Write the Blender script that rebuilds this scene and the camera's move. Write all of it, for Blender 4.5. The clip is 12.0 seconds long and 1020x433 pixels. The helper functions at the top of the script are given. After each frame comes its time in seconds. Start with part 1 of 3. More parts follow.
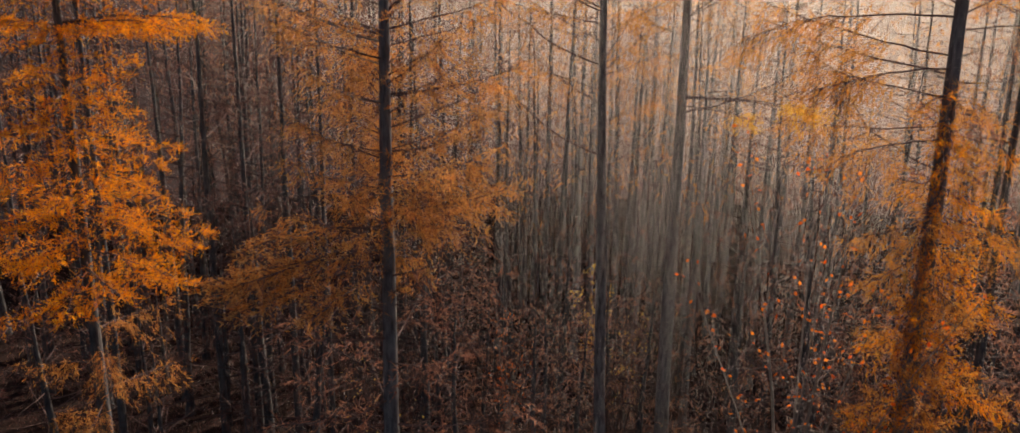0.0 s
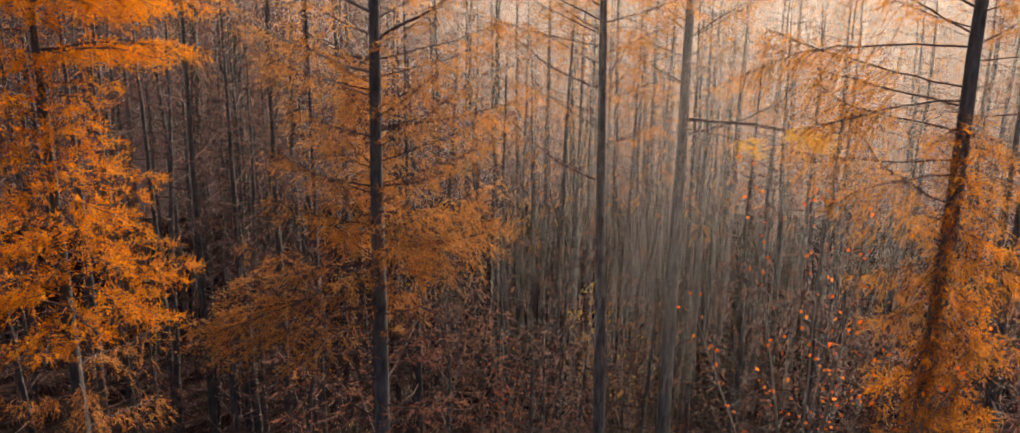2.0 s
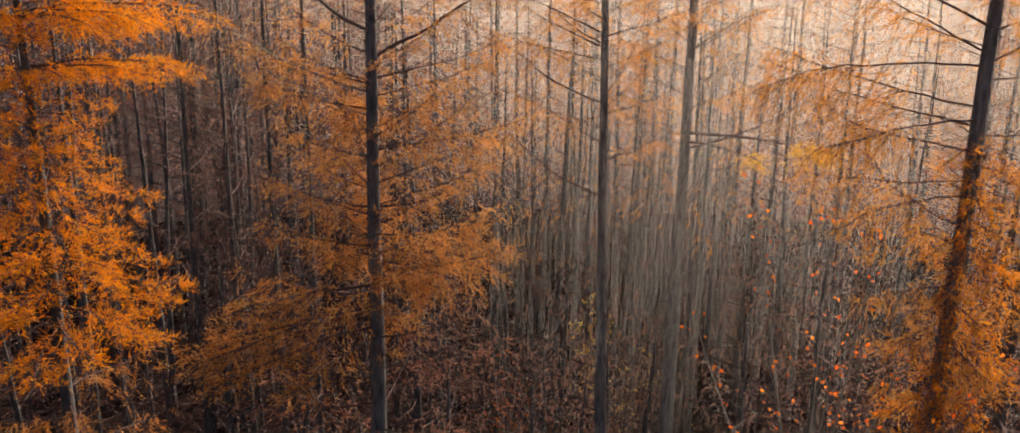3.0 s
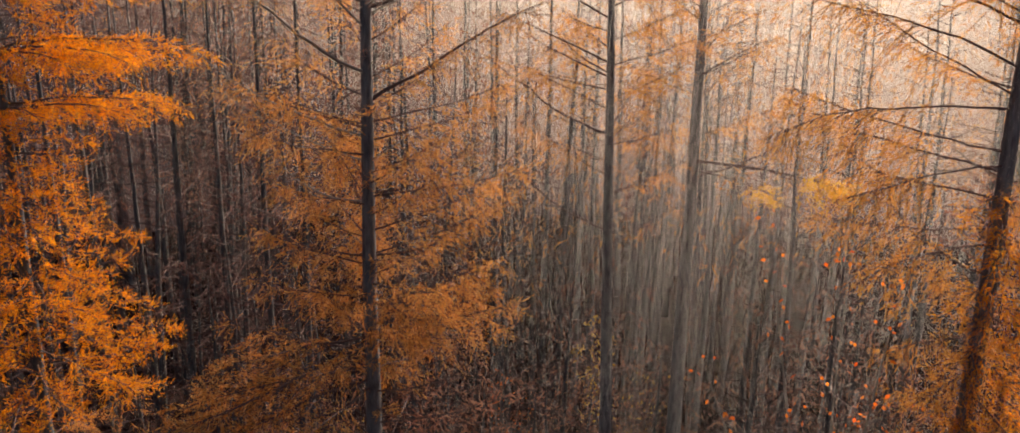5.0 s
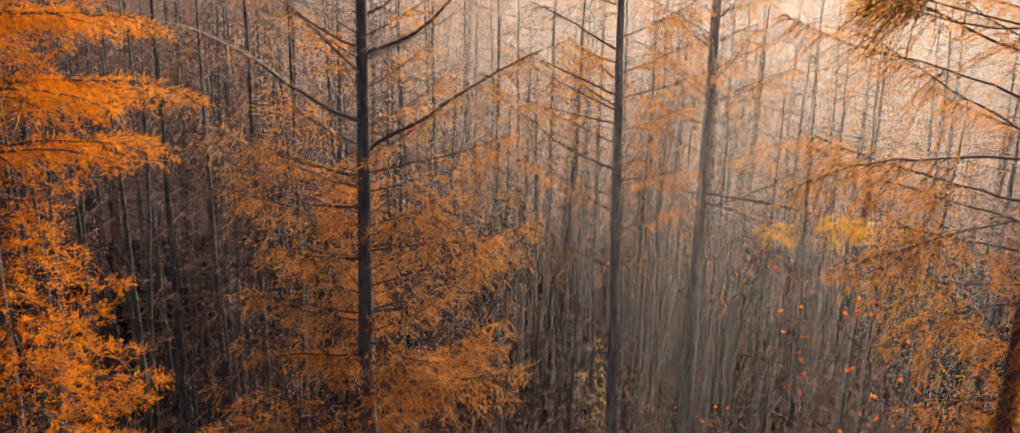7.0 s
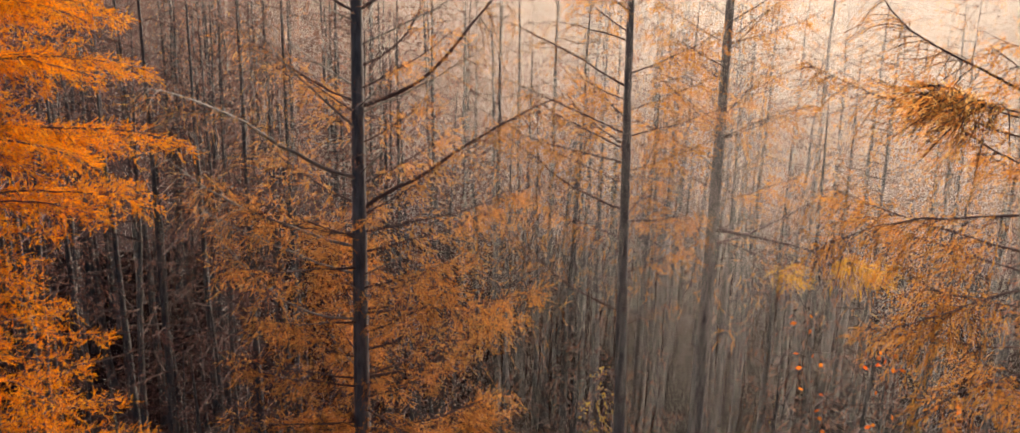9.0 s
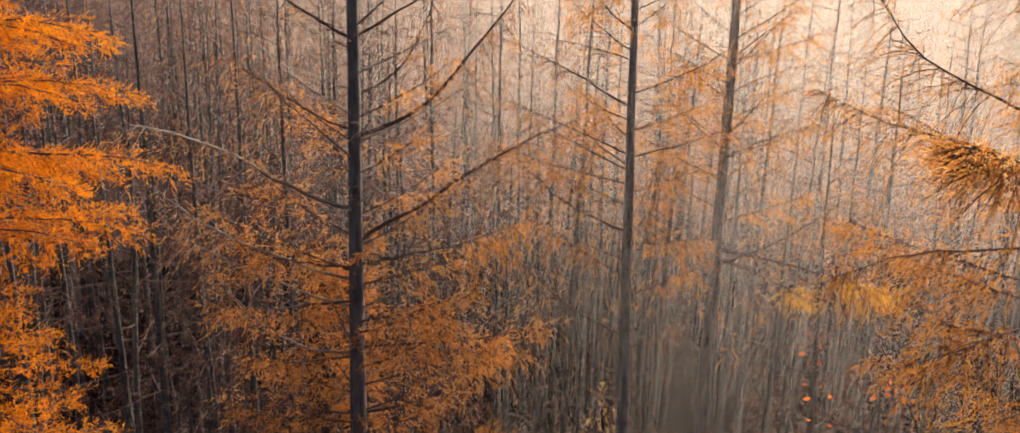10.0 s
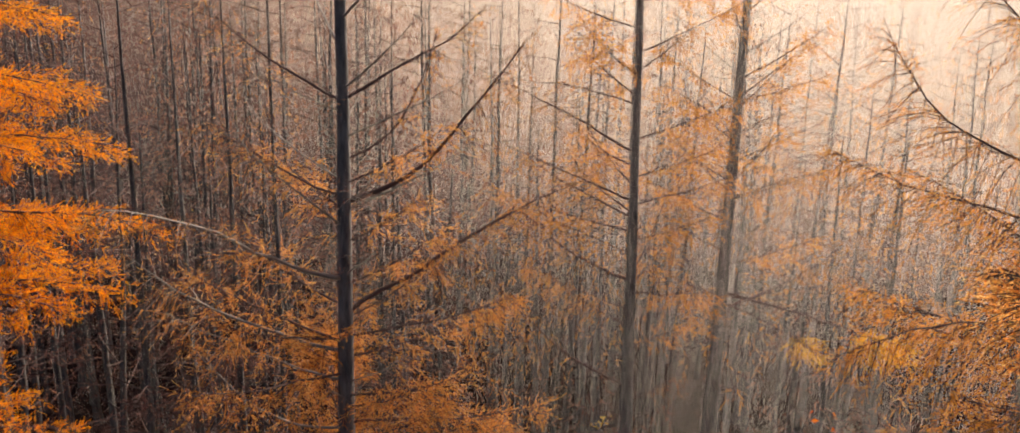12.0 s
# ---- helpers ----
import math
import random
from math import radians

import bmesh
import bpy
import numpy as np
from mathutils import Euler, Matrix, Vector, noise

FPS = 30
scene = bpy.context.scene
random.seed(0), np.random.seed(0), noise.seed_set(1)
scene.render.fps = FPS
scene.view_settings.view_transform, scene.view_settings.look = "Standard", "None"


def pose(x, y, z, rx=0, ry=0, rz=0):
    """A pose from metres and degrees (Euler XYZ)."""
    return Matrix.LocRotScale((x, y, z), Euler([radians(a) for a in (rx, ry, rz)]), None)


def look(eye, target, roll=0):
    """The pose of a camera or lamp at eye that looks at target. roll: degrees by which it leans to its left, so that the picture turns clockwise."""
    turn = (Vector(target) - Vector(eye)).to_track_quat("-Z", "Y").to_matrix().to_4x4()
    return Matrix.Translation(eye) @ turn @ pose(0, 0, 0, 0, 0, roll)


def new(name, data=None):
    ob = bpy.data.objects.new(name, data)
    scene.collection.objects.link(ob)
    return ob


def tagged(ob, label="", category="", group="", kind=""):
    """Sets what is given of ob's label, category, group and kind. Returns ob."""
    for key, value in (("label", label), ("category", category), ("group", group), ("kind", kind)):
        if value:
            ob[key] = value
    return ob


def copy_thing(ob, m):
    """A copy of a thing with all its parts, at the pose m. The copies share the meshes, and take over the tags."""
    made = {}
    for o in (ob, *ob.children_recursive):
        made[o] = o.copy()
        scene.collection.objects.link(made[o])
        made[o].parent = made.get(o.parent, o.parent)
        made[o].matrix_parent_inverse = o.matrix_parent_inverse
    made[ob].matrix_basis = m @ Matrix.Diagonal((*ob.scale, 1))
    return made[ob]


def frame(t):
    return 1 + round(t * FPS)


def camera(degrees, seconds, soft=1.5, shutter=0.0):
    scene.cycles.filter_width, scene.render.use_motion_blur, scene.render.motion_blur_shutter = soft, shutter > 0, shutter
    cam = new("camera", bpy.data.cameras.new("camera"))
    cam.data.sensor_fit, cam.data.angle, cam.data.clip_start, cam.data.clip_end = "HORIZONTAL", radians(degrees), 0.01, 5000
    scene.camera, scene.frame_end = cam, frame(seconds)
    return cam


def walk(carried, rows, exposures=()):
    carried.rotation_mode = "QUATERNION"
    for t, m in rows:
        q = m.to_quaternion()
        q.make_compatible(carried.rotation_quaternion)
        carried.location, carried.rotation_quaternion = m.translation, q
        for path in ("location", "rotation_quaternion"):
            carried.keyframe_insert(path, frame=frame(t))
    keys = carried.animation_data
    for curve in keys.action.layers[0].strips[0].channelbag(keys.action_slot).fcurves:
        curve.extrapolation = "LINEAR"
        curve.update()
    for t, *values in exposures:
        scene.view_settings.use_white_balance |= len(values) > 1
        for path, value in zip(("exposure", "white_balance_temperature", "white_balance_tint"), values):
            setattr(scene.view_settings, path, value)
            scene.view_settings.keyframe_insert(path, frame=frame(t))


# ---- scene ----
cam = camera(63.2, 12.0, soft=1.5)
# seconds, eye (x, y, z), yaw, pitch, roll in degrees
PATH = [
    (0.0, 2.443, 1.443, 22.318, 4.50, -13.79, 0.69),
    (0.5, 2.446, 1.703, 22.462, 4.46, -13.72, 0.70),
    (1.0, 2.436, 1.978, 22.628, 4.42, -13.68, 0.71),
    (1.5, 2.417, 2.268, 22.814, 4.39, -13.65, 0.73),
    (2.0, 2.387, 2.570, 23.017, 4.35, -13.65, 0.74),
    (2.5, 2.349, 2.884, 23.233, 4.32, -13.65, 0.76),
    (3.0, 2.303, 3.207, 23.461, 4.29, -13.67, 0.78),
    (3.5, 2.251, 3.539, 23.699, 4.25, -13.70, 0.80),
    (4.0, 2.193, 3.879, 23.944, 4.22, -13.74, 0.82),
    (4.5, 2.131, 4.224, 24.195, 4.19, -13.78, 0.85),
    (5.0, 2.064, 4.574, 24.449, 4.16, -13.82, 0.87),
    (5.5, 1.995, 4.927, 24.706, 4.13, -13.86, 0.90),
    (6.0, 1.925, 5.282, 24.964, 4.10, -13.91, 0.93),
    (6.5, 1.854, 5.638, 25.222, 4.08, -13.94, 0.96),
    (7.0, 1.783, 5.993, 25.479, 4.05, -13.98, 0.99),
    (7.5, 1.713, 6.346, 25.734, 4.02, -14.00, 1.02),
    (8.0, 1.646, 6.696, 25.987, 4.00, -14.01, 1.06),
    (8.5, 1.582, 7.042, 26.237, 3.97, -14.00, 1.09),
    (9.0, 1.523, 7.382, 26.483, 3.95, -13.98, 1.13),
    (9.5, 1.469, 7.714, 26.726, 3.92, -13.94, 1.17),
    (10.0, 1.421, 8.039, 26.966, 3.90, -13.88, 1.21),
    (10.5, 1.380, 8.354, 27.202, 3.88, -13.79, 1.25),
    (11.0, 1.348, 8.658, 27.436, 3.86, -13.68, 1.30),
    (11.5, 1.325, 8.950, 27.668, 3.84, -13.54, 1.34),
    (12.0, 1.312, 9.229, 27.898, 3.82, -13.36, 1.39),
]


def aim(x, y, z, yaw, pitch, roll):
    a, b = radians(yaw), radians(pitch)
    way = Vector((-math.sin(a) * math.cos(b), math.cos(a) * math.cos(b), math.sin(b)))
    eye = Vector((x, y, z))
    return look(eye, eye + 5 * way, roll)


walk(cam, [(t, aim(*r)) for t, *r in PATH], [(0.0, 1.20), (0.5, 1.23), (1.5, 1.37), (3.0, 1.44), (6.0, 1.44), (9.0, 1.42), (12.0, 1.38)])

# ---- world, sun ----
SUN_AZ, SUN_EL = 36.0, 38.0          # degrees right of +y, above the horizon
world = bpy.data.worlds.new("world")
scene.world = world
world.use_nodes = True
wn = world.node_tree
sky = wn.nodes.new("ShaderNodeTexSky")
sky.sky_type, sky.sun_disc = "NISHITA", False
sky.sun_elevation, sky.sun_rotation = radians(SUN_EL), radians(SUN_AZ)
sky.dust_density = 3.0
wn.nodes["Background"].inputs["Strength"].default_value = 0.041
wn.links.new(sky.outputs[0], wn.nodes["Background"].inputs["Color"])

lamp = bpy.data.lights.new("sun", "SUN")
lamp.energy, lamp.angle, lamp.color = 5.0, radians(0.6), (1.0, 0.87, 0.72)
sun = new("sun", lamp)
az, el = radians(SUN_AZ), radians(SUN_EL)
SUN_WAY = Vector((math.sin(az) * math.cos(el), math.cos(az) * math.cos(el), math.sin(el)))
sun.matrix_world = look(SUN_WAY * 90, (0, 0, 0))


# ---- materials ----
class Nodes:
    """A short hand for building one node material."""

    def __init__(self, name):
        self.mat = bpy.data.materials.new(name)
        self.mat.use_nodes = True
        self.tree = self.mat.node_tree
        self.tree.nodes.clear()
        self.out = self.add("ShaderNodeOutputMaterial")

    def add(self, kind, **values):
        n = self.tree.nodes.new(kind)
        for key, v in values.items():
            n.inputs[key.replace("_", " ")].default_value = v
        return n

    def link(self, a, b):
        self.tree.links.new(a, b)

    def noise(self, scale, detail=4.0, stretch=(1, 1, 1), rough=0.6, source="Object"):
        co, mp = self.add("ShaderNodeTexCoord"), self.add("ShaderNodeMapping")
        mp.inputs["Scale"].default_value = stretch
        tx = self.add("ShaderNodeTexNoise", Scale=scale, Detail=detail, Roughness=rough)
        self.link(co.outputs[source], mp.inputs[0])
        self.link(mp.outputs[0], tx.inputs["Vector"])
        return tx.outputs["Fac"]

    def ramp(self, fac, stops):
        r = self.add("ShaderNodeValToRGB")
        e = r.color_ramp.elements
        e[0].position, e[0].color = stops[0][0], (*stops[0][1], 1)
        e[1].position, e[1].color = stops[-1][0], (*stops[-1][1], 1)
        for p, c in stops[1:-1]:
            e.new(p).color = (*c, 1)
        self.link(fac, r.inputs[0])
        return r.outputs["Color"]

    def mix(self, fac, a, b, mode="MIX"):
        m = self.tree.nodes.new("ShaderNodeMix")
        m.data_type, m.blend_type = "RGBA", mode
        for v, i in ((fac, 0), (a, 6), (b, 7)):
            if isinstance(v, (int, float, tuple)):
                m.inputs[i].default_value = v if i == 0 else (*v, 1)
            else:
                self.link(v, m.inputs[i])
        return m.outputs[2]


def bark(name, dark, light, moss=0.25):
    """Scaly vertical bark with lichen patches."""
    n = Nodes(name)
    grain = n.noise(9.0, 6.0, (1, 1, 0.22))
    plates = n.noise(2.2, 3.0, (1, 1, 0.35))
    c = n.ramp(grain, [(0.3, dark), (0.62, light)])
    lichen = n.ramp(plates, [(0.48, (0, 0, 0)), (0.72, (moss, moss, moss))])
    c = n.mix(lichen, c, (0.30, 0.31, 0.29))
    p = n.add("ShaderNodeBsdfPrincipled", Roughness=0.95, Specular_IOR_Level=0.12)
    n.link(c, p.inputs["Base Color"])
    b = n.add("ShaderNodeBump", Strength=0.9, Distance=0.03)
    n.link(grain, b.inputs["Height"])
    n.link(b.outputs[0], p.inputs["Normal"])
    n.link(p.outputs[0], n.out.inputs[0])
    return n.mat


def foliage(name, stops, through_part=0.6, patch=0.35):
    """Thin leaves: part of the light goes through them. Each one has its own tone."""
    n = Nodes(name)
    geo = n.add("ShaderNodeNewGeometry")
    tone = n.ramp(geo.outputs["Random Per Island"], stops)
    big = n.ramp(n.noise(0.9, 3.0), [(0.35, (1.0 - patch,) * 3), (0.65, (1.0, 1.0, 1.0))])
    c = n.mix(1.0, tone, big, "MULTIPLY")
    d, t = n.add("ShaderNodeBsdfDiffuse"), n.add("ShaderNodeBsdfTranslucent")
    m = n.add("ShaderNodeMixShader", Fac=through_part)
    n.link(c, d.inputs["Color"])
    n.link(c, t.inputs["Color"])
    n.link(d.outputs[0], m.inputs[1])
    n.link(t.outputs[0], m.inputs[2])
    n.link(m.outputs[0], n.out.inputs[0])
    return n.mat


def twig_mat(name, dark, light, rough=0.85, gloss=0.2):
    n = Nodes(name)
    geo = n.add("ShaderNodeNewGeometry")
    c = n.ramp(geo.outputs["Random Per Island"], [(0.0, dark), (1.0, light)])
    p = n.add("ShaderNodeBsdfPrincipled", Roughness=rough)
    p.inputs["Specular IOR Level"].default_value = gloss
    n.link(c, p.inputs["Base Color"])
    n.link(p.outputs[0], n.out.inputs[0])
    return n.mat


# Two tones of one bark: the darker puts the wood's shade into its colour
BARK_DARK = bark("larch_bark", (0.032, 0.028, 0.029), (0.105, 0.092, 0.088), 0.10)
BARK_GREY = bark("grey_larch_bark", (0.055, 0.048, 0.048), (0.175, 0.155, 0.148), 0.18)
TWIG = twig_mat("larch_twigs", (0.042, 0.026, 0.024), (0.13, 0.078, 0.066))
# Pale dead wood; on some larch limbs it paints in sunlight
TWIG_PALE = twig_mat("dead_and_sunlit_twigs", (0.08, 0.065, 0.055), (0.26, 0.21, 0.18), 0.6, 0.4)
GOLD = foliage("golden_needles", [(0.0, (0.74, 0.17, 0.005)), (0.45, (0.97, 0.32, 0.007)), (1.0, (0.99, 0.55, 0.03))], 0.66, 0.2)
RUST = foliage("rusty_needles", [(0.0, (0.48, 0.145, 0.038)), (0.5, (0.88, 0.34, 0.075)), (1.0, (0.98, 0.60, 0.17))], 0.68, 0.25)
AMBER = foliage("amber_needles", [(0.0, (0.50, 0.14, 0.015)), (0.5, (0.86, 0.32, 0.04)), (1.0, (0.97, 0.58, 0.14))], 0.66, 0.25)
COPPER = foliage("copper_needles", [(0.0, (0.55, 0.16, 0.035)), (0.5, (0.88, 0.36, 0.07)), (1.0, (0.98, 0.66, 0.24))], 0.62, 0.25)
YELLOW_NEEDLES = foliage("yellow_needles", [(0.0, (0.75, 0.30, 0.02)), (0.5, (0.95, 0.48, 0.03)), (1.0, (0.98, 0.70, 0.12))], 0.66, 0.2)
BROWN = foliage("brown_needles", [(0.0, (0.22, 0.085, 0.06)), (0.6, (0.42, 0.18, 0.115)), (1.0, (0.64, 0.34, 0.20))])
# Dark copy of the brown needles: shade put into the leaf colour
DULL = foliage("shade_darkened_needles", [(0.0, (0.085, 0.040, 0.038)), (0.6, (0.15, 0.072, 0.062)), (1.0, (0.30, 0.15, 0.11))], 0.45)
# Near-white colour of the slivers that imitate haze
MIST = foliage("haze_slivers", [(0.0, (0.90, 0.79, 0.69)), (1.0, (0.96, 0.87, 0.78))], 0.75, 0.0)
RED = foliage("red_leaves", [(0.0, (0.70, 0.10, 0.015)), (1.0, (0.90, 0.26, 0.03))], 0.6, 0.2)
YELLOW = foliage("yellow_leaves", [(0.0, (0.75, 0.34, 0.03)), (1.0, (0.92, 0.62, 0.12))], 0.6, 0.2)


def litter():
    n = Nodes("leaf_litter")
    a, b = n.noise(14.0, 8.0), n.noise(0.35, 4.0)
    c = n.ramp(a, [(0.3, (0.010, 0.006, 0.005)), (0.5, (0.024, 0.011, 0.008)), (0.72, (0.06, 0.024, 0.013))])
    c = n.mix(1.0, c, n.ramp(b, [(0.3, (0.55, 0.5, 0.5)), (0.7, (1, 1, 1))]), "MULTIPLY")
    p = n.add("ShaderNodeBsdfPrincipled", Roughness=0.95, Specular_IOR_Level=0.12)
    n.link(c, p.inputs["Base Color"])
    bp = n.add("ShaderNodeBump", Strength=1.0, Distance=0.08)
    n.link(a, bp.inputs["Height"])
    n.link(bp.outputs[0], p.inputs["Normal"])
    n.link(p.outputs[0], n.out.inputs[0])
    return n.mat


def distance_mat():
    """Distance painted as emission: dim brown woods low down, haze glow brightening towards the sun."""
    n = Nodes("painted_haze_distance")
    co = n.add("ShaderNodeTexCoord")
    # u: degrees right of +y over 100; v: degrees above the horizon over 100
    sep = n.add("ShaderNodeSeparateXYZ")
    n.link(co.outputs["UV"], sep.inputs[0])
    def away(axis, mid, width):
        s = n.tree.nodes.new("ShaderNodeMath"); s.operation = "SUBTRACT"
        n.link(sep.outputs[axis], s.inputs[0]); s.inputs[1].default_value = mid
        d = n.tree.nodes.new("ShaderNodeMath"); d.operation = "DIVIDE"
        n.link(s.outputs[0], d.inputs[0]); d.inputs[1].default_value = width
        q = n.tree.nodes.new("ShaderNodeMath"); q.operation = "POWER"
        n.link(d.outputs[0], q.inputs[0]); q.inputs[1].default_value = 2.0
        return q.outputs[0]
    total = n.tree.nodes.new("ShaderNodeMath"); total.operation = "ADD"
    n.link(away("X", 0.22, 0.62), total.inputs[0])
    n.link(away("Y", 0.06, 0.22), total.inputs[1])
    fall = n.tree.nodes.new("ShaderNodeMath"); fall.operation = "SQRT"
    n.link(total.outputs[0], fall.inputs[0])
    # haze and sun glow painted as a gradient, dark away from its centre
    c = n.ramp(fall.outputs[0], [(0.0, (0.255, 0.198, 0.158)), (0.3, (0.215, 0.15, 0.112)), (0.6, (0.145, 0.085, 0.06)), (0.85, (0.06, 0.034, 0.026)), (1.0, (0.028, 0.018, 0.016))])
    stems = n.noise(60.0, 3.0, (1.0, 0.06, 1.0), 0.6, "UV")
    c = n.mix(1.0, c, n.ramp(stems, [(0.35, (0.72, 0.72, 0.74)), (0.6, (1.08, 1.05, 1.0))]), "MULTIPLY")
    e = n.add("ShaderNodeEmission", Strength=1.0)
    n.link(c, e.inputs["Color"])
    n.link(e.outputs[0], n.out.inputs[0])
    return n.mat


# ---- geometry helpers ----
class Geo:
    """Collects vertices and triangles."""

    def __init__(self):
        self.v, self.f, self.n = [], [], 0

    def add(self, v, f):
        self.v.append(np.asarray(v, float))
        self.f.append(np.asarray(f, int) + self.n)
        self.n += len(v)

    def mesh(self, name, material, smooth=False):
        me = bpy.data.meshes.new(name)
        v, f = np.concatenate(self.v), np.concatenate(self.f)
        me.vertices.add(len(v))
        me.vertices.foreach_set("co", v.astype(np.float32).ravel())
        me.loops.add(3 * len(f))
        me.loops.foreach_set("vertex_index", f.astype(np.int32).ravel())
        me.polygons.add(len(f))
        me.polygons.foreach_set("loop_start", np.arange(0, 3 * len(f), 3, dtype=np.int32))
        me.polygons.foreach_set("use_smooth", np.full(len(f), smooth))
        me.materials.append(material)
        me.update(calc_edges=True)
        me.validate()
        return me


def unit(v):
    return v / np.maximum(np.linalg.norm(v, axis=-1, keepdims=True), 1e-9)


def tube(geo, pts, rad, sides=6):
    """A tapered tube along pts, closed at its tip."""
    pts, rad = np.asarray(pts, float), np.asarray(rad, float)
    k = len(pts)
    d = unit(np.gradient(pts, axis=0))
    ref = np.where(np.abs(d[:, 2:3]) > 0.9, [[1.0, 0, 0]], [[0, 0, 1.0]])
    a = unit(np.cross(d, ref))
    b = np.cross(d, a)
    w = np.linspace(0, 2 * np.pi, sides, endpoint=False)
    ring = pts[:, None] + rad[:, None, None] * (np.cos(w)[None, :, None] * a[:, None] + np.sin(w)[None, :, None] * b[:, None])
    v = np.concatenate([ring.reshape(-1, 3), pts[-1:] + d[-1:] * rad[-1]])
    i, j = np.meshgrid(np.arange(k - 1), np.arange(sides), indexing="ij")
    p, q = i * sides + j, i * sides + (j + 1) % sides
    f = np.concatenate([np.stack([p, q, q + sides], -1).reshape(-1, 3), np.stack([p, q + sides, p + sides], -1).reshape(-1, 3)])
    last = (k - 1) * sides + np.arange(sides)
    cap = np.stack([last, (k - 1) * sides + (np.arange(sides) + 1) % sides, np.full(sides, k * sides)], -1)
    geo.add(v, np.concatenate([f, cap]))


def slivers(geo, at, way, length, width, rng):
    """One slim triangle for each place, pointing along way."""
    side = unit(np.cross(way, unit(rng.normal(size=way.shape))))
    v = np.stack([at - side * width[:, None], at + side * width[:, None], at + way * length[:, None]], 1).reshape(-1, 3)
    geo.add(v, np.arange(len(v)).reshape(-1, 3))


def limb_geo(rng, length, rise, bend, tip, leafy=1.0, thick=0.85, droop=0.5, fine=1.0, bare_to=0.12, lift=None, flat=0.45):
    """A larch limb along +x: spine, side twigs, shoots and needles. Angles in degrees: it leaves at rise, bends by bend
    to its middle and by tip to its end. fine: 1 for a near tree, less for fewer and larger pieces. lift: how far the shoots
    point up (or down, below 0). flat: how far the twigs spread above and below the limb."""
    wood, needles = Geo(), Geo()
    near = fine > 0.6
    lift = -0.6 * droop if lift is None else lift
    k = 13 if near else 4
    s = np.linspace(0, 1, k)
    th = np.radians(rise + bend * np.minimum(s * 2, 1) + tip * np.maximum(s * 2 - 1, 0) + rng.normal(0, 3.5, k))
    yaw = np.radians(np.cumsum(rng.normal(0, 2.6, k)))
    step = length / (k - 1)
    way = np.stack([np.cos(th) * np.cos(yaw), np.cos(th) * np.sin(yaw), np.sin(th)], -1)
    pts = np.concatenate([[[0, 0, 0]], np.cumsum(way[:-1] * step, 0)])
    r0 = (0.006 + 0.0065 * length) * thick
    tube(wood, pts, r0 * (1 - s) ** 0.8 + 0.004, 6 if near else 3)
    # side twigs
    nb = max(3, int(length * (9.5 if near else 8) * fine))
    u = bare_to + (1 - bare_to) * np.sort(rng.random(nb)) ** 0.85
    base = np.stack([np.interp(u, s, pts[:, i]) for i in range(3)], -1)
    fwd = unit(np.stack([np.interp(u, s, way[:, i]) for i in range(3)], -1))
    lat = unit(np.cross(fwd, [0, 0, 1.0])) * np.where(np.arange(nb) % 2, 1, -1)[:, None]
    d0 = unit(fwd * rng.uniform(0.4, 1.0, (nb, 1)) + lat * rng.uniform(0.4, 1.0, (nb, 1)) + [0, 0, 1] * rng.normal(-0.45 * droop, flat, (nb, 1)))
    bl = (0.28 + 0.33 * length * (1 - u) ** 0.7 * u ** 0.25) * rng.uniform(0.55, 1.25, nb)
    q = np.linspace(0, 1, 4)
    tw = base[:, None] + d0[:, None] * (bl[:, None] * q)[..., None] + np.array([0, 0, -1.0]) * (droop * 0.75 * bl[:, None] * q ** 2)[..., None]
    if near:
        for i in range(nb):
            tube(wood, tw[i], np.array([0.008, 0.006, 0.0045, 0.003]) * (0.6 + 0.1 * length), 3)
    else:
        slivers(wood, tw[:, 0], unit(tw[:, 3] - tw[:, 0]), np.linalg.norm(tw[:, 3] - tw[:, 0], axis=1), np.full(nb, 0.012), rng)
    # shoots
    per = np.maximum(2, (bl * (18 if near else 11) * fine ** 0.8).astype(int))
    who = np.repeat(np.arange(nb), per)
    m = len(who)
    g = rng.random(m) ** 0.75
    lo = np.minimum((g * 3).astype(int), 2)
    fr = (g * 3 - lo)[:, None]
    sb = tw[who, lo] * (1 - fr) + tw[who, lo + 1] * fr
    sd = unit(d0[who] * rng.uniform(0.3, 1.1, (m, 1)) + rng.normal(0, 0.38, (m, 3)) + np.array([0, 0, 1.0]) * (lift * rng.uniform(0.2, 1.6, (m, 1))))
    sl = rng.uniform(0.10, 0.34 if near else 0.42, m) * (0.8 + 0.25 * droop)
    slivers(wood, sb, sd, sl, np.full(m, 0.003 if near else 0.004), rng)
    # needles, in a loose brush round each shoot
    if leafy > 0:
        slivers(needles, sb, sd, sl * 1.08, rng.uniform(0.003, 0.005, m) if near else rng.uniform(0.009, 0.015, m), rng)
        cnt = rng.poisson(13 * leafy * (sl / 0.3) if near else 10 * leafy, m)
        who2 = np.repeat(np.arange(m), cnt)
        n2 = len(who2)
        at = sb[who2] + sd[who2] * sl[who2][:, None] * rng.random((n2, 1))
        wy = unit(sd[who2] * 1.0 + unit(rng.normal(size=(n2, 3))) * (0.85 if near else 0.75))
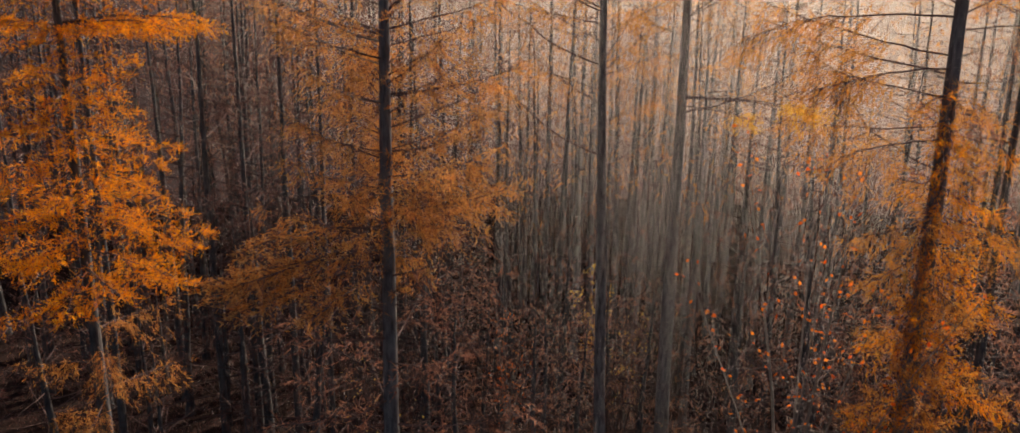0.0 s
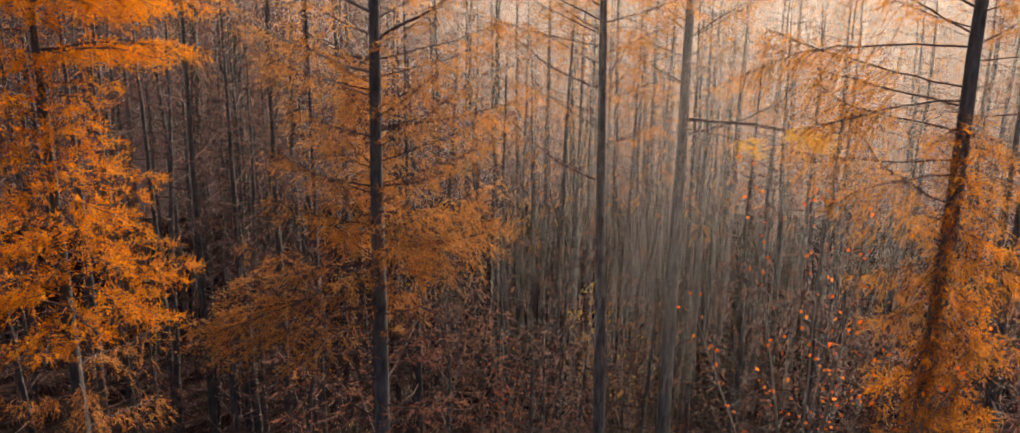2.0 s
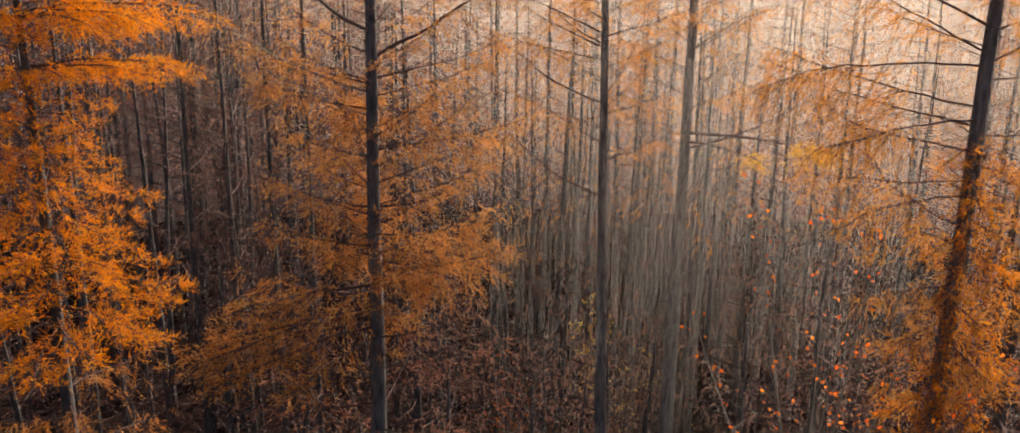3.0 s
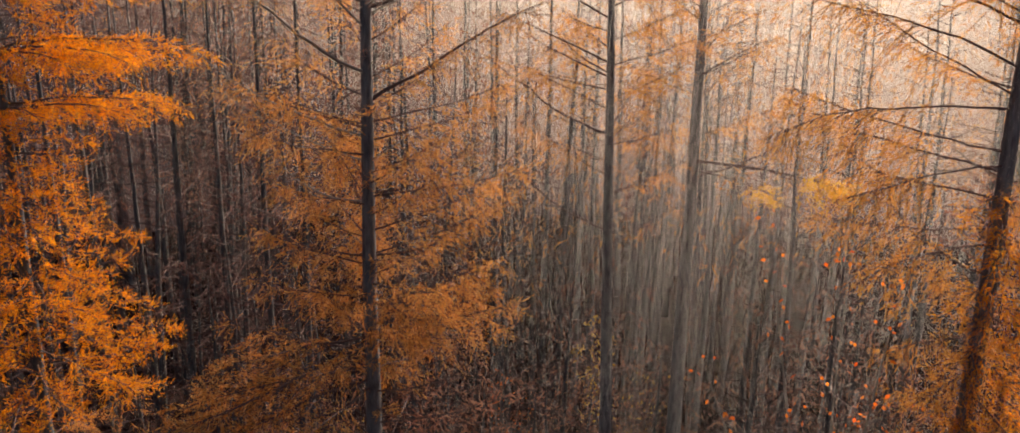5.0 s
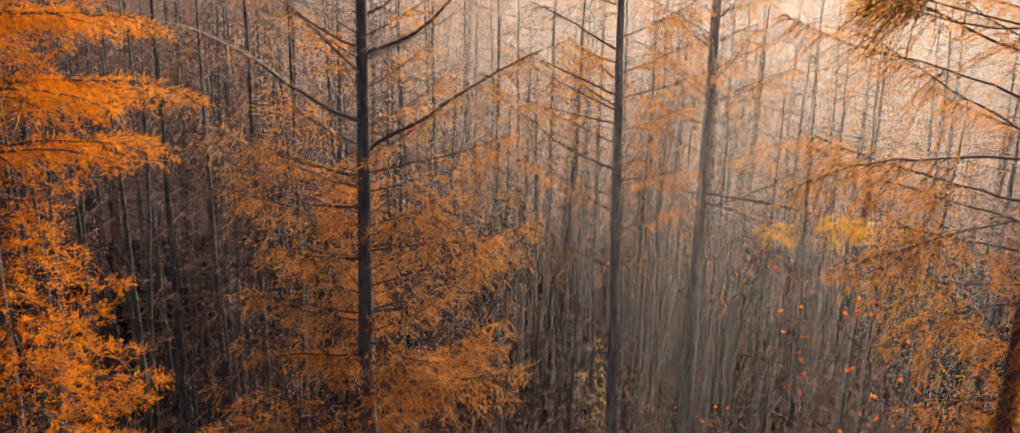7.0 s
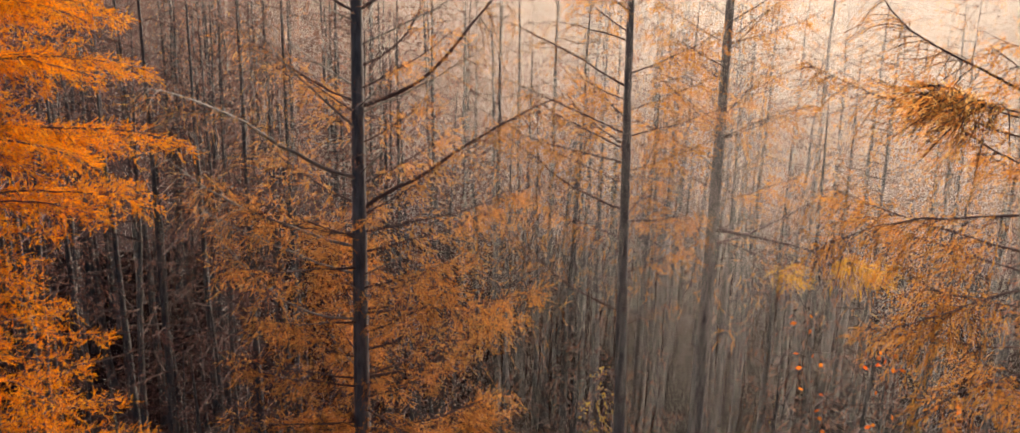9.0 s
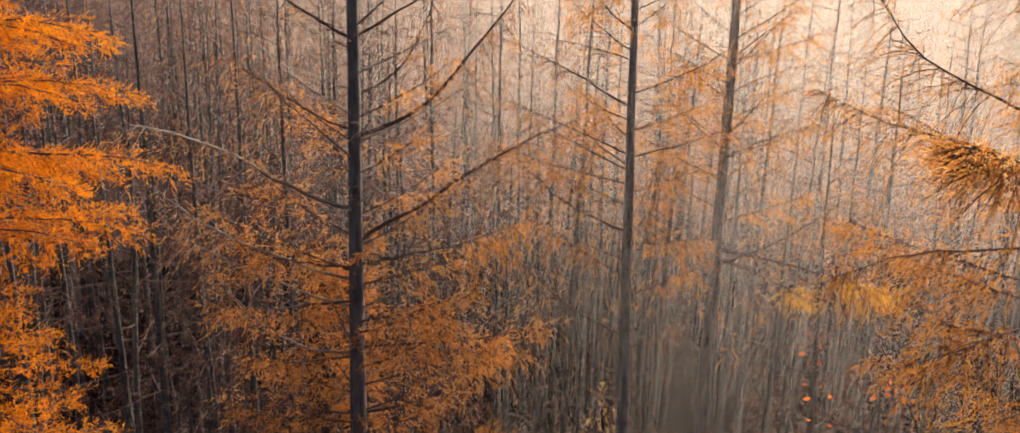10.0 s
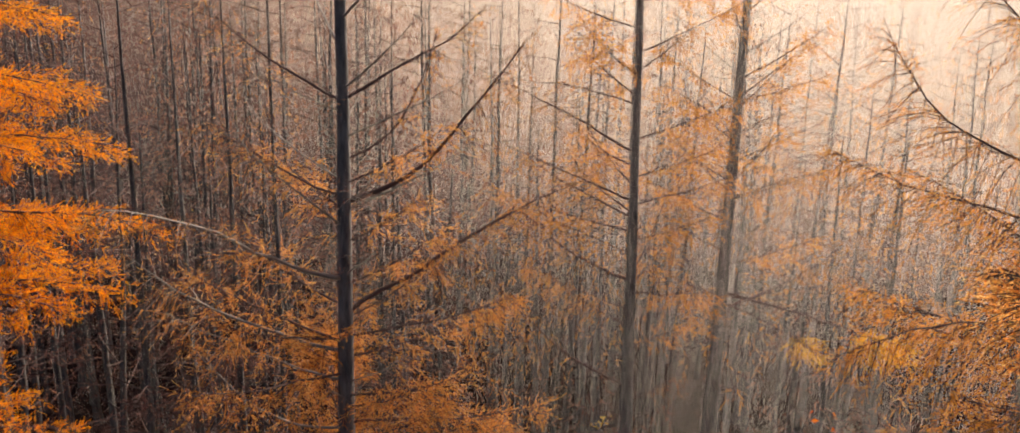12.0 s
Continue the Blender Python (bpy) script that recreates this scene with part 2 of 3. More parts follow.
        if near:
            slivers(needles, at, wy, rng.uniform(0.028, 0.06, n2) / fine ** 0.8, rng.uniform(0.0042, 0.0075, n2) / fine ** 0.6, rng)
        else:
            slivers(needles, at, wy, rng.uniform(0.06, 0.13, n2), rng.uniform(0.006, 0.010, n2), rng)
    return wood, needles


def part(name, data, parent, label=""):
    ob = new(name, data)
    ob.parent = parent
    return tagged(ob, label)


def ground_z(x, y):
    """Gentle slope, falling away ahead of the camera."""
    t = min(max((60.0 - y) / 70.0, 0.0), 1.6)
    return 3.5 * t * t * (3 - 2 * min(t, 1.0)) + 0.5 * noise.noise((x * 0.06, y * 0.06, 0.0)) - 0.3


def trunk_geo(rng, height, girth, sides=10, wobble=0.12, power=0.85):
    geo = Geo()
    k = 22
    s = np.linspace(0, 1, k)
    x = np.cumsum(rng.normal(0, wobble, k)) * 0.22
    y = np.cumsum(rng.normal(0, wobble, k)) * 0.22
    x, y = x - np.linspace(x[0], x[-1], k) * 0.8, y - np.linspace(y[0], y[-1], k) * 0.8
    pts = np.stack([x, y, s * height - 0.3], -1)
    r = girth * 0.5 * ((1 - s) ** power * 0.98 + 0.02) * (1 + 0.5 * np.exp(-s * height / 0.6))
    tube(geo, pts, r, sides)
    return geo, pts, r


def on_trunk(pts, z):
    return Vector([np.interp(z, pts[:, 2], pts[:, i]) for i in (0, 1)] + [z])


# A stock of limbs, shared by the trees: wood mesh and needle mesh
def stock(seed, kinds, leafy, needle_mat, wood_mat, fine=1.0, each=3):
    rng = np.random.default_rng(seed)
    made = {}
    for kind, (length, rise, bend, tip, droop) in kinds.items():
        for i in range(each):
            w, nd = limb_geo(rng, length * rng.uniform(0.9, 1.1), rise, bend, tip, leafy, 0.75, droop, fine)
            made.setdefault(kind, []).append((w.mesh("limb", wood_mat), nd.mesh("needles", needle_mat) if leafy > 0 else None))
    return made


KINDS = {"long": (3.8, 14, 8, 6, 0.6), "mid": (2.8, 18, 8, 8, 0.55), "short": (1.6, 24, 4, 10, 0.5), "up": (2.6, 32, 6, 6, 0.5), "flat": (4.2, 6, -6, -20, 0.45), "hang": (3.2, 0, -8, 14, 0.85)}
RUST_STOCK = stock(12, KINDS, 1.15, RUST, TWIG, each=4)
AMBER_STOCK = stock(16, KINDS, 1.1, AMBER, TWIG)
BROWN_STOCK = stock(13, KINDS, 0.7, BROWN, TWIG, 0.5)
DULL_STOCK = stock(15, KINDS, 0.6, DULL, TWIG, 0.45)
BARE_STOCK = stock(14, {"snag": (0.7, 15, 10, 10, 0.3), "stick": (1.5, 22, 5, 15, 0.4), "up": (2.4, 30, 4, 8, 0.4)}, 0.1, BROWN, TWIG_PALE, 0.62)


def place_limb(tree, pair, where, azimuth, scale=1.0, pitch=0.0, label=""):
    ob = part("limb", pair[0], tree, label)
    ob.matrix_basis = Matrix.Translation(where) @ Euler((0, radians(-pitch), radians(azimuth))).to_matrix().to_4x4() @ Matrix.Scale(scale, 4)
    if pair[1] is not None:
        tagged(part("needles", pair[1], ob), kind="stuff")
    return ob


def larch(name, x, y, height, girth, seed, limbs, label, bark_mat=BARK_DARK, group="larches", snags=10, clear=False, lean=0.0):
    """A larch: Empty at its foot, trunk, limbs with needles. limbs: rows of (stock, kind, from z, to z, count, scale); z is absolute."""
    rng = np.random.default_rng(seed)
    foot = ground_z(x, y)
    tree = tagged(new(name), label, "tree", group)
    tree.location = (x, y, foot)
    tree.rotation_euler = (0, radians(lean), 0)
    geo, pts, r = trunk_geo(rng, height, girth, 10, 0.06)
    part("trunk", geo.mesh("trunk", bark_mat, True), tree)
    turn = rng.uniform(0, 360)
    for st, kind, z0, z1, count, scale in limbs:
        for i in range(count):
            z = z0 + (z1 - z0) * (i + rng.uniform(0.1, 0.9)) / count - foot
            turn += 137.5 + rng.uniform(-25, 25)
            if clear and 242 < turn % 360 < 298:
                turn += 62
            pair = st[kind][rng.integers(len(st[kind]))]
            place_limb(tree, pair, on_trunk(pts, z), turn, scale * rng.uniform(0.8, 1.15), rng.uniform(-8, 8))
    for i in range(snags):
        z = rng.uniform(6, height * 0.75)
        pair = BARE_STOCK["snag"][rng.integers(3)]
        place_limb(tree, pair, on_trunk(pts, z), rng.uniform(0, 360), rng.uniform(0.5, 1.2), rng.uniform(-10, 25), "dead grey snag")
    return tree, pts, foot


def own_limb(tree, pts, foot, z, azimuth, length, rise, bend, tip, leafy, needle_mat, seed, droop=0.7, thick=1.0, fine=1.0, bare_to=0.15, wood_mat=None, lift=None, flat=0.45):
    """A limb with a shape of its own; z is absolute, azimuth counts anticlockwise from +x."""
    rng = np.random.default_rng(seed)
    w, nd = limb_geo(rng, length, rise, bend, tip, leafy, thick, droop, fine, bare_to, lift, flat)
    ob = part("limb", w.mesh("limb", wood_mat or TWIG), tree)
    ob.matrix_basis = Matrix.Translation(on_trunk(pts, z - foot)) @ Matrix.Rotation(radians(azimuth), 4, "Z")
    if leafy > 0:
        tagged(part("needles", nd.mesh("needles", needle_mat), ob), kind="stuff")
    return ob


# ---- setting ----
def make_ground():
    geo = Geo()
    steps = np.concatenate([np.linspace(-40, 120, 81), np.linspace(150, 1500, 12)])
    xs = np.concatenate([-np.geomspace(1500, 75, 10), np.linspace(-70, 70, 71), np.geomspace(75, 1500, 10)])
    ys = np.concatenate([-np.geomspace(1500, 60, 10), steps])
    v = [(x, y, ground_z(x, y)) for y in ys for x in xs]
    nx = len(xs)
    i, j = np.meshgrid(np.arange(len(ys) - 1), np.arange(nx - 1), indexing="ij")
    p = i * nx + j
    geo.add(v, np.concatenate([np.stack([p, p + 1, p + nx + 1], -1).reshape(-1, 3), np.stack([p, p + nx + 1, p + nx], -1).reshape(-1, 3)]))
    tagged(new("ground", geo.mesh("ground", litter(), True)), "brown forest floor covered in fallen leaves", "ground", kind="structure")


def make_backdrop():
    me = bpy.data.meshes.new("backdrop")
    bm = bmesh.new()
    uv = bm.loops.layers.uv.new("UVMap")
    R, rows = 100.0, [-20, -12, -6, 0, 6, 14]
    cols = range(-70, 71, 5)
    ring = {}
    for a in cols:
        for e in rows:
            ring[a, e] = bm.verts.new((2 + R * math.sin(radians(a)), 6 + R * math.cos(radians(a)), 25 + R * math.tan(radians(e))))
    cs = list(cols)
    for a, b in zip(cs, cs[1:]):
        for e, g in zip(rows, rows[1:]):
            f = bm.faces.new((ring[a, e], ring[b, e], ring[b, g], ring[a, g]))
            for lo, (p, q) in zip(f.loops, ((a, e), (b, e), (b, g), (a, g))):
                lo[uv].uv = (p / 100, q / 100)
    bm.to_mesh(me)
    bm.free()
    # the sheet gives off its painted haze glow
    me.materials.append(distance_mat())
    tagged(new("backdrop", me), "backdrop sheet of pale forest distance with haze and sun glow painted on", "backdrop", kind="structure")


make_ground()
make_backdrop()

# ---- the near larches ----
R, B, N, D, A = RUST_STOCK, BROWN_STOCK, BARE_STOCK, DULL_STOCK, AMBER_STOCK
left_tree = larch("larch_tree", -12.9, 25.5, 36, 0.50, 21, [(R, "hang", 8, 12.5, 7, 0.9)], "tall larch thick with bright golden-orange needles in layered shelves")
mid_tree = larch("larch_tree", -2.84, 24.11, 37, 0.58, 22, [(R, "long", 15.5, 22, 24, 0.95), (R, "mid", 16, 21, 11, 0.95), (R, "short", 14, 23, 12, 0.7), (B, "long", 8, 15, 18, 1.1), (R, "hang", 15, 18, 5, 0.9), (R, "mid", 21, 25, 9, 1.0), (N, "up", 23, 31, 14, 1.1), (N, "stick", 18, 27, 10, 1.0)], "dark larch trunk with thinning rust-orange needles and bare upper limbs", BARK_GREY, clear=True)
right_tree = larch("larch_tree", 12.75, 25.5, 37, 0.70, 23, [(A, "hang", 9, 18, 14, 0.85), (A, "short", 9, 20, 30, 0.9), (A, "long", 22, 30, 15, 1.0), (N, "stick", 18, 26, 8, 1.0)], "larch with arching limbs and orange drooping needles", BARK_GREY)
slim_tree = larch("larch_tree", 3.92, 32.85, 38, 0.56, 24, [(A, "long", 20, 32, 16, 1.0), (R, "long", 18, 24, 7, 1.0), (N, "stick", 12, 30, 14, 0.7)], "slim dark larch trunk with short snags and sparse twigs", BARK_GREY, clear=True, lean=-1.6)
pale_tree = larch("larch_tree", 6.8, 36.8, 40, 0.70, 25, [(N, "up", 20, 33, 14, 1.2), (A, "up", 22, 34, 18, 1.25), (A, "long", 19.5, 26, 6, 1.1)], "grey larch trunk in pale sunlit air", BARK_GREY, clear=True)

# Shelves of the golden larch: height, azimuth of the longest limb, its length; each shelf is a fan of limbs
for i, (z, turn, length) in enumerate([(27.9, 2, 4.0), (26.4, 4, 4.8), (25.1, 8, 4.6), (23.3, 8, 5.7), (21.9, 9, 4.8)]):
    for j, (off, share, down) in enumerate([(0, 1.0, 0), (-17, 0.86, 0.12), (20, 0.84, 0.05), (-42, 0.62, 0.2), (48, 0.6, 0.1), (-80, 0.45, 0.25), (-120, 0.5, 0.1), (168, 0.6, 0.1), (205, 0.62, 0.2)]):
        own_limb(*left_tree, z - down, turn + off, length * share, 9, -9, -20, 1.75, GOLD, 400 + 10 * i + j, 0.3, 0.8, 1.0, 0.10, lift=0.0, flat=0.26)
for i in range(20):
    own_limb(*left_tree, 22.4 + 0.29 * i, -130 + (i * 83) % 190, 2.1 + 0.4 * (i % 3), 8, -9, -14, 1.6, GOLD, 520 + i, 0.3, 0.7, 1.0, 0.10, lift=0.1, flat=0.3)
# Its lower skirt widens downwards, shoots turned up
for i in range(44):
    z = 21.3 - 0.17 * i
    turn = -140 + (i * 83) % 190
    own_limb(*left_tree, z, turn, (1.7 + 0.05 * i) * (1.0, 0.7, 1.12, 0.85)[i % 4] * (1.0 if turn > -60 else 0.85), 4, -10, -6, 1.6, GOLD, 440 + i, 0.3, 0.75, 1.0, 0.10, lift=0.32, flat=0.3)
for i in range(9):
    own_limb(*left_tree, 20.5 - 0.9 * i, 165 + (i * 47) % 80, 2.2 + 0.16 * i, 4, -10, -6, 1.5, GOLD, 500 + i, 0.35, 0.75, 0.9, 0.10, lift=0.15, flat=0.3)

# Limbs of the middle larch that stand out: height, azimuth, length, rise, bend, tip, leafy, thickness, pale wood
# (sunlight put into the colour)
for i, row in enumerate([(24.5, 18, 4.9, 16, 38, -2, 0.12, 1.25, 0), (22.3, 18, 5.2, 30, 2, -16, 0.3, 1.15, 0), (18.5, 24, 4.0, -3, 31, 32, 0.35, 1.1, 0), (23.0, 232, 5.3, 22, 8, -14, 0.1, 1.0, 1),
                         (21.5, 184, 4.5, 10, 19, 24, 0.12, 1.0, 1), (26.4, 185, 2.9, 22, 12, 8, 0.1, 1.1, 0), (26.4, 0, 3.2, 29, 2, 18, 0.1, 1.0, 0), (25.3, 5, 3.0, 23, 40, 4, 0.15, 0.8, 0),
                         (20.1, 0, 3.1, 7, 26, 9, 0.4, 1.0, 0), (19.9, 200, 3.6, 5, 41, 15, 0.3, 0.8, 1), (18.5, 200, 2.9, 11, 5, 9, 0.5, 0.8, 0), (20.9, 195, 3.6, 18, 12, 6, 0.35, 0.8, 1),
                         (24.6, 205, 3.2, 24, 10, 6, 0.12, 0.8, 0), (16.9, 8, 3.4, 12, 14, 18, 0.6, 0.9, 0), (17.2, -30, 3.0, 10, 10, 10, 0.7, 0.8, 0),
                         (15.9, 226, 5.6, 2, -6, -8, 1.5, 0.9, 0), (15.2, 238, 5.0, 0, -6, -6, 1.5, 0.9, 0), (15.6, 212, 5.0, 4, -8, -8, 1.5, 0.9, 0), (15.4, 204, 4.4, 4, -8, -8, 1.5, 0.9, 0), (16.4, 219, 4.4, 4, -6, -10, 1.4, 0.9, 0), (15.0, 250, 4.2, 2, -6, -4, 1.3, 0.8, 0), (16.3, 262, 2.6, 6, -4, -8, 1.4, 0.8, 0)]):
    z, turn, length, rise, bend, tip, leafy, thick, pale = row
    low = leafy > 1
    own_limb(*mid_tree, z, turn, length, rise, bend, tip, leafy, COPPER if low else RUST, 200 + i, 0.3 if low else 0.6, thick, 0.95 if low else 0.8, 0.3, TWIG_PALE if pale else TWIG, lift=0.12 if low else None, flat=0.25 if low else 0.45)

# Limbs of the right larch that stand out
for i, row in enumerate([(22.35, 184, 6.2, 2, -6, -24, 0.9, AMBER, 0.3), (20.2, 195, 4.8, 7, 5, 32, 0.35, AMBER, 0.3), (22.65, 168, 5.4, 33, -4, -4, 0.6, AMBER, 0.3), (23.3, 180, 6.6, 29, -20, 20, 0.6, AMBER, 0.3),
                         (24.3, 184, 7.2, 24, -3, 46, 0.2, RUST, 0.4), (18.15, 185, 4.2, 15, 23, 40, 0.3, AMBER, 0.4), (26.0, 186, 6.0, 26, 10, 20, 0.12, RUST, 0.4), (21.3, 176, 5.6, 10, 4, 10, 0.9, AMBER, 0.3), (20.8, 152, 5.6, 8, 6, 14, 0.8, AMBER, 0.3),
                         (21.0, 200, 5.2, -2, -6, -6, 0.9, AMBER, 0.35), (19.4, 172, 4.4, -4, 4, 12, 0.8, AMBER, 0.35), (19.0, 206, 4.4, 0, -6, -10, 0.9, AMBER, 0.3), (22.0, 0, 3.4, 8, -8, 10, 0.2, RUST, 0.4), (20.6, -10, 3.2, -2, 8, 8, 0.2, RUST, 0.4)]):
    z, turn, length, rise, bend, tip, leafy, mat, bare = row
    own_limb(*right_tree, z, turn, length, rise, bend, tip, leafy, mat, 240 + i, 0.7, 0.65, 0.9, bare, lift=-0.35)

# Its needles hang close round the trunk
for i in range(26):
    own_limb(*right_tree, 8.5 + 0.47 * i, 200 + (61 * i) % 150, 1.7 + 0.35 * (i % 4) * (1 if i < 18 else 0.4), 2, -14, -6, 1.5 if i < 20 else 1.0, GOLD if i % 3 else AMBER, 280 + i, 0.5, 0.75, 0.95, 0.08, lift=-0.1)

for i in range(20):
    own_limb(*right_tree, 11.0 + 0.48 * i, 215 + (53 * i) % 115, 1.1 + 0.55 * (i % 3), 2, -16, -8, 1.3, AMBER if i % 2 else GOLD, 310 + i, 0.6, 0.6, 0.95, 0.05, lift=-0.3, flat=0.6)

# A larch beside the path, of which only limbs reach into view
side_tree = larch("larch_tree", 11.2, 16.0, 36, 0.6, 26, [(B, "long", 8, 16, 10, 0.8), (N, "stick", 18, 32, 6, 1.0)], "larch beside the clearing with peach-orange drooping boughs", snags=4)
for i, row in enumerate([(25.1, 176, 6.3, 4, 4, 6, 0.6, COPPER, 0.88), (24.9, 180, 5.9, 4, 2, 2, 0.4, COPPER, 0.88)]):
    z, turn, length, rise, bend, tip, leafy, mat, bare = row
    own_limb(*side_tree, z, turn, length, rise, bend, tip, leafy, mat, 640 + i, 0.5, 0.5, 1.0, bare, lift=-0.25, flat=0.3)

# Limbs of the slim larch
for i, row in enumerate([(24.3, 190, 4.7, 30, -4, 0, 0.2), (20.5, 168, 5.3, 17, 19, 0, 0.25), (25.65, 180, 2.8, 18, -4, -16, 0.2), (22.9, 190, 4.2, 22, 2, 4, 0.3), (22.4, 170, 3.6, 20, 8, 6, 0.3), (17.1, 160, 5.3, 17, 23, 5, 0.25), (19.0, 186, 3.0, 30, 8, 4, 0.3),
                         (20.6, 10, 0.9, 12, 10, 5, 0.0), (23.6, 6, 1.0, 14, 8, 5, 0.0), (16.6, 0, 2.0, 24, 4, 4, 0.1), (18.4, -8, 1.6, 20, 6, 6, 0.1), (26.6, 20, 2.0, 32, 6, 6, 0.1)]):
    z, turn, length, rise, bend, tip, leafy = row
    own_limb(*slim_tree, z, turn, length, rise, bend, tip, leafy, RUST, 260 + i, 0.8, 1.0, 0.8, 0.3)

# Limbs of the grey larch; two long ones carry yellow tufts at their ends
for i, row in enumerate([(24.4, 0, 2.6, 36, -13, -15, 0.15, RUST, 0.3), (23.5, -10, 3.2, 27, 2, 2, 0.15, RUST, 0.3), (22.2, -55, 4.2, 29, -7, -11, 0.15, RUST, 0.3), (21.4, 8, 3.0, 40, 4, 6, 0.15, RUST, 0.3), (20.6, -20, 3.0, 36, 4, 4, 0.15, RUST, 0.3), (18.3, 40, 8.5, 6, 8, 8, 0.3, AMBER, 0.4),
                         (25.6, 10, 3.0, 34, 4, 4, 0.1, RUST, 0.3), (22.8, 178, 2.6, 30, 4, 4, 0.15, RUST, 0.3), (20.4, 186, 3.2, 26, 4, 4, 0.2, RUST, 0.3), (18.8, 172, 3.0, 14, 4, 4, 0.2, RUST, 0.3),
                         (18.9, -51, 6.4, 2, -2, -2, 1.7, YELLOW_NEEDLES, 0.76), (18.6, -62, 4.6, 2, -4, -6, 1.2, YELLOW_NEEDLES, 0.70), (19.0, -48, 6.2, 3, -2, -4, 1.4, YELLOW_NEEDLES, 0.80)]):
    z, turn, length, rise, bend, tip, leafy, mat, bare = row
    own_limb(*pale_tree, z, turn, length, rise, bend, tip, leafy, mat, 600 + i, 0.5, 0.9, 0.8, bare)

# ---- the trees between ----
# Those with x < 0 take the DULL needles, shade painted into the colour
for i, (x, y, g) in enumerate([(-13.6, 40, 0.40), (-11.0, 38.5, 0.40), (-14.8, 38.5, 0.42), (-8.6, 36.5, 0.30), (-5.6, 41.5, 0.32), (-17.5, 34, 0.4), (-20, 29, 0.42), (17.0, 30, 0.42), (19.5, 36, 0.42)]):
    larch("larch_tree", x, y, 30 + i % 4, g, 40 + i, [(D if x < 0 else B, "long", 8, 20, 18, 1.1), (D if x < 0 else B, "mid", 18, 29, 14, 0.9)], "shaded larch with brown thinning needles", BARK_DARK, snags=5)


# ---- the far wood ----
def turned(geo, dst, turn, at):
    c, s = math.cos(radians(turn)), math.sin(radians(turn))
    rot = np.array([[c, -s, 0], [s, c, 0], [0, 0, 1.0]])
    if geo.v:
        dst.add(np.concatenate(geo.v) @ rot.T + np.array(at), np.concatenate(geo.f))


def far_tree(seed, needle_mat, leafy, limbs, bark_mat, label, low=0.34, height=0.0, fine=0.27, name="larch_tree", group="far trees"):
    """A larch of the far wood: trunk, twigs and crown."""
    rng = np.random.default_rng(seed)
    height = height or rng.uniform(22, 26)
    tree = tagged(new(name), label, "tree", group)
    geo, pts, r = trunk_geo(rng, height, rng.uniform(0.32, 0.48), 7)
    twigs, leaves = Geo(), Geo()
    turn = 0.0
    for i in range(limbs):
        z = height * (low + (0.97 - low) * (i + rng.random()) / limbs)
        turn += 137.5 + rng.uniform(-20, 20)
        length = rng.uniform(3.0, 5.0) * (1.15 - 0.85 * (z / height))
        w, nd = limb_geo(rng, length, rng.uniform(0, 25), 6, 6, leafy, 1.2, 0.9, fine)
        turned(w, twigs, turn, on_trunk(pts, z))
        turned(nd, leaves, turn, on_trunk(pts, z))
    part("trunk", geo.mesh("trunk", bark_mat, True), tree)
    tagged(part("twig_cloud", twigs.mesh("twig_cloud", TWIG), tree), kind="stuff")
    tagged(part("crown", leaves.mesh("crown", needle_mat), tree), kind="stuff")
    return tree


masters = [far_tree(61, BROWN, 1.2, 38, BARK_DARK, "far larch with dull brown crown"),
           far_tree(62, AMBER, 1.2, 40, BARK_GREY, "far larch with amber autumn crown", 0.5),
           far_tree(63, BROWN, 0.9, 36, BARK_GREY, "far half-bare larch with thin brown twigs", 0.5),
           far_tree(64, DULL, 1.2, 40, BARK_DARK, "far larch with brown crown darkened to stand for shade"),
           far_tree(65, RUST, 0.9, 36, BARK_DARK, "far larch with thin rust-orange crown", 0.5),
           far_tree(66, BROWN, 0.8, 14, BARK_DARK, "far straight larch stem with a thin high crown", 0.66),
           far_tree(67, DULL, 0.8, 22, BARK_DARK, "far low thicket of young larch darkened to stand for shade", 0.05, 10.0)]


def scatter(rng, count, gap, spot):
    found, tries = [], 0
    while len(found) < count and tries < 20000:
        tries += 1
        x, y = spot(rng)
        if all((x - a) ** 2 + (y - b) ** 2 > gap ** 2 for a, b in found):
            found.append((x, y))
    return found


def ahead(rng):
    y = 42 + 46 * rng.random() ** 1.1
    x = rng.uniform(-1, 1) * (0.66 * y + 6) - 0.06 * y
    thin = x > 0.02 * y and rng.random() < (0.5 if x > 0.22 * y else 0.4)          # fewer on the sunny side
    return (x, y) if math.hypot(x - 2, y - 6) < 92 and not thin else ahead(rng)


# Places out of view for added trees that keep off sky light
def unseen_behind(rng):
    a, r = rng.uniform(0, 2 * math.pi), rng.uniform(14, 45)
    x, y = 2 + r * math.cos(a), r * math.sin(a)
    return (x, y) if y < 0.4 * abs(x) - 6 else (0, -30)


def sunny_gap(rng):
    y = rng.uniform(46, 88)
    return y * rng.uniform(-0.02, 0.24), y


# Share of each kind: shade painted as darker crowns on one side, amber ones on the sunny side
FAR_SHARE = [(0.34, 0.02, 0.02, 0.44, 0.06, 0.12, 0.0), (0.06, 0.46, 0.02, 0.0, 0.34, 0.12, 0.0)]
rng = np.random.default_rng(7)
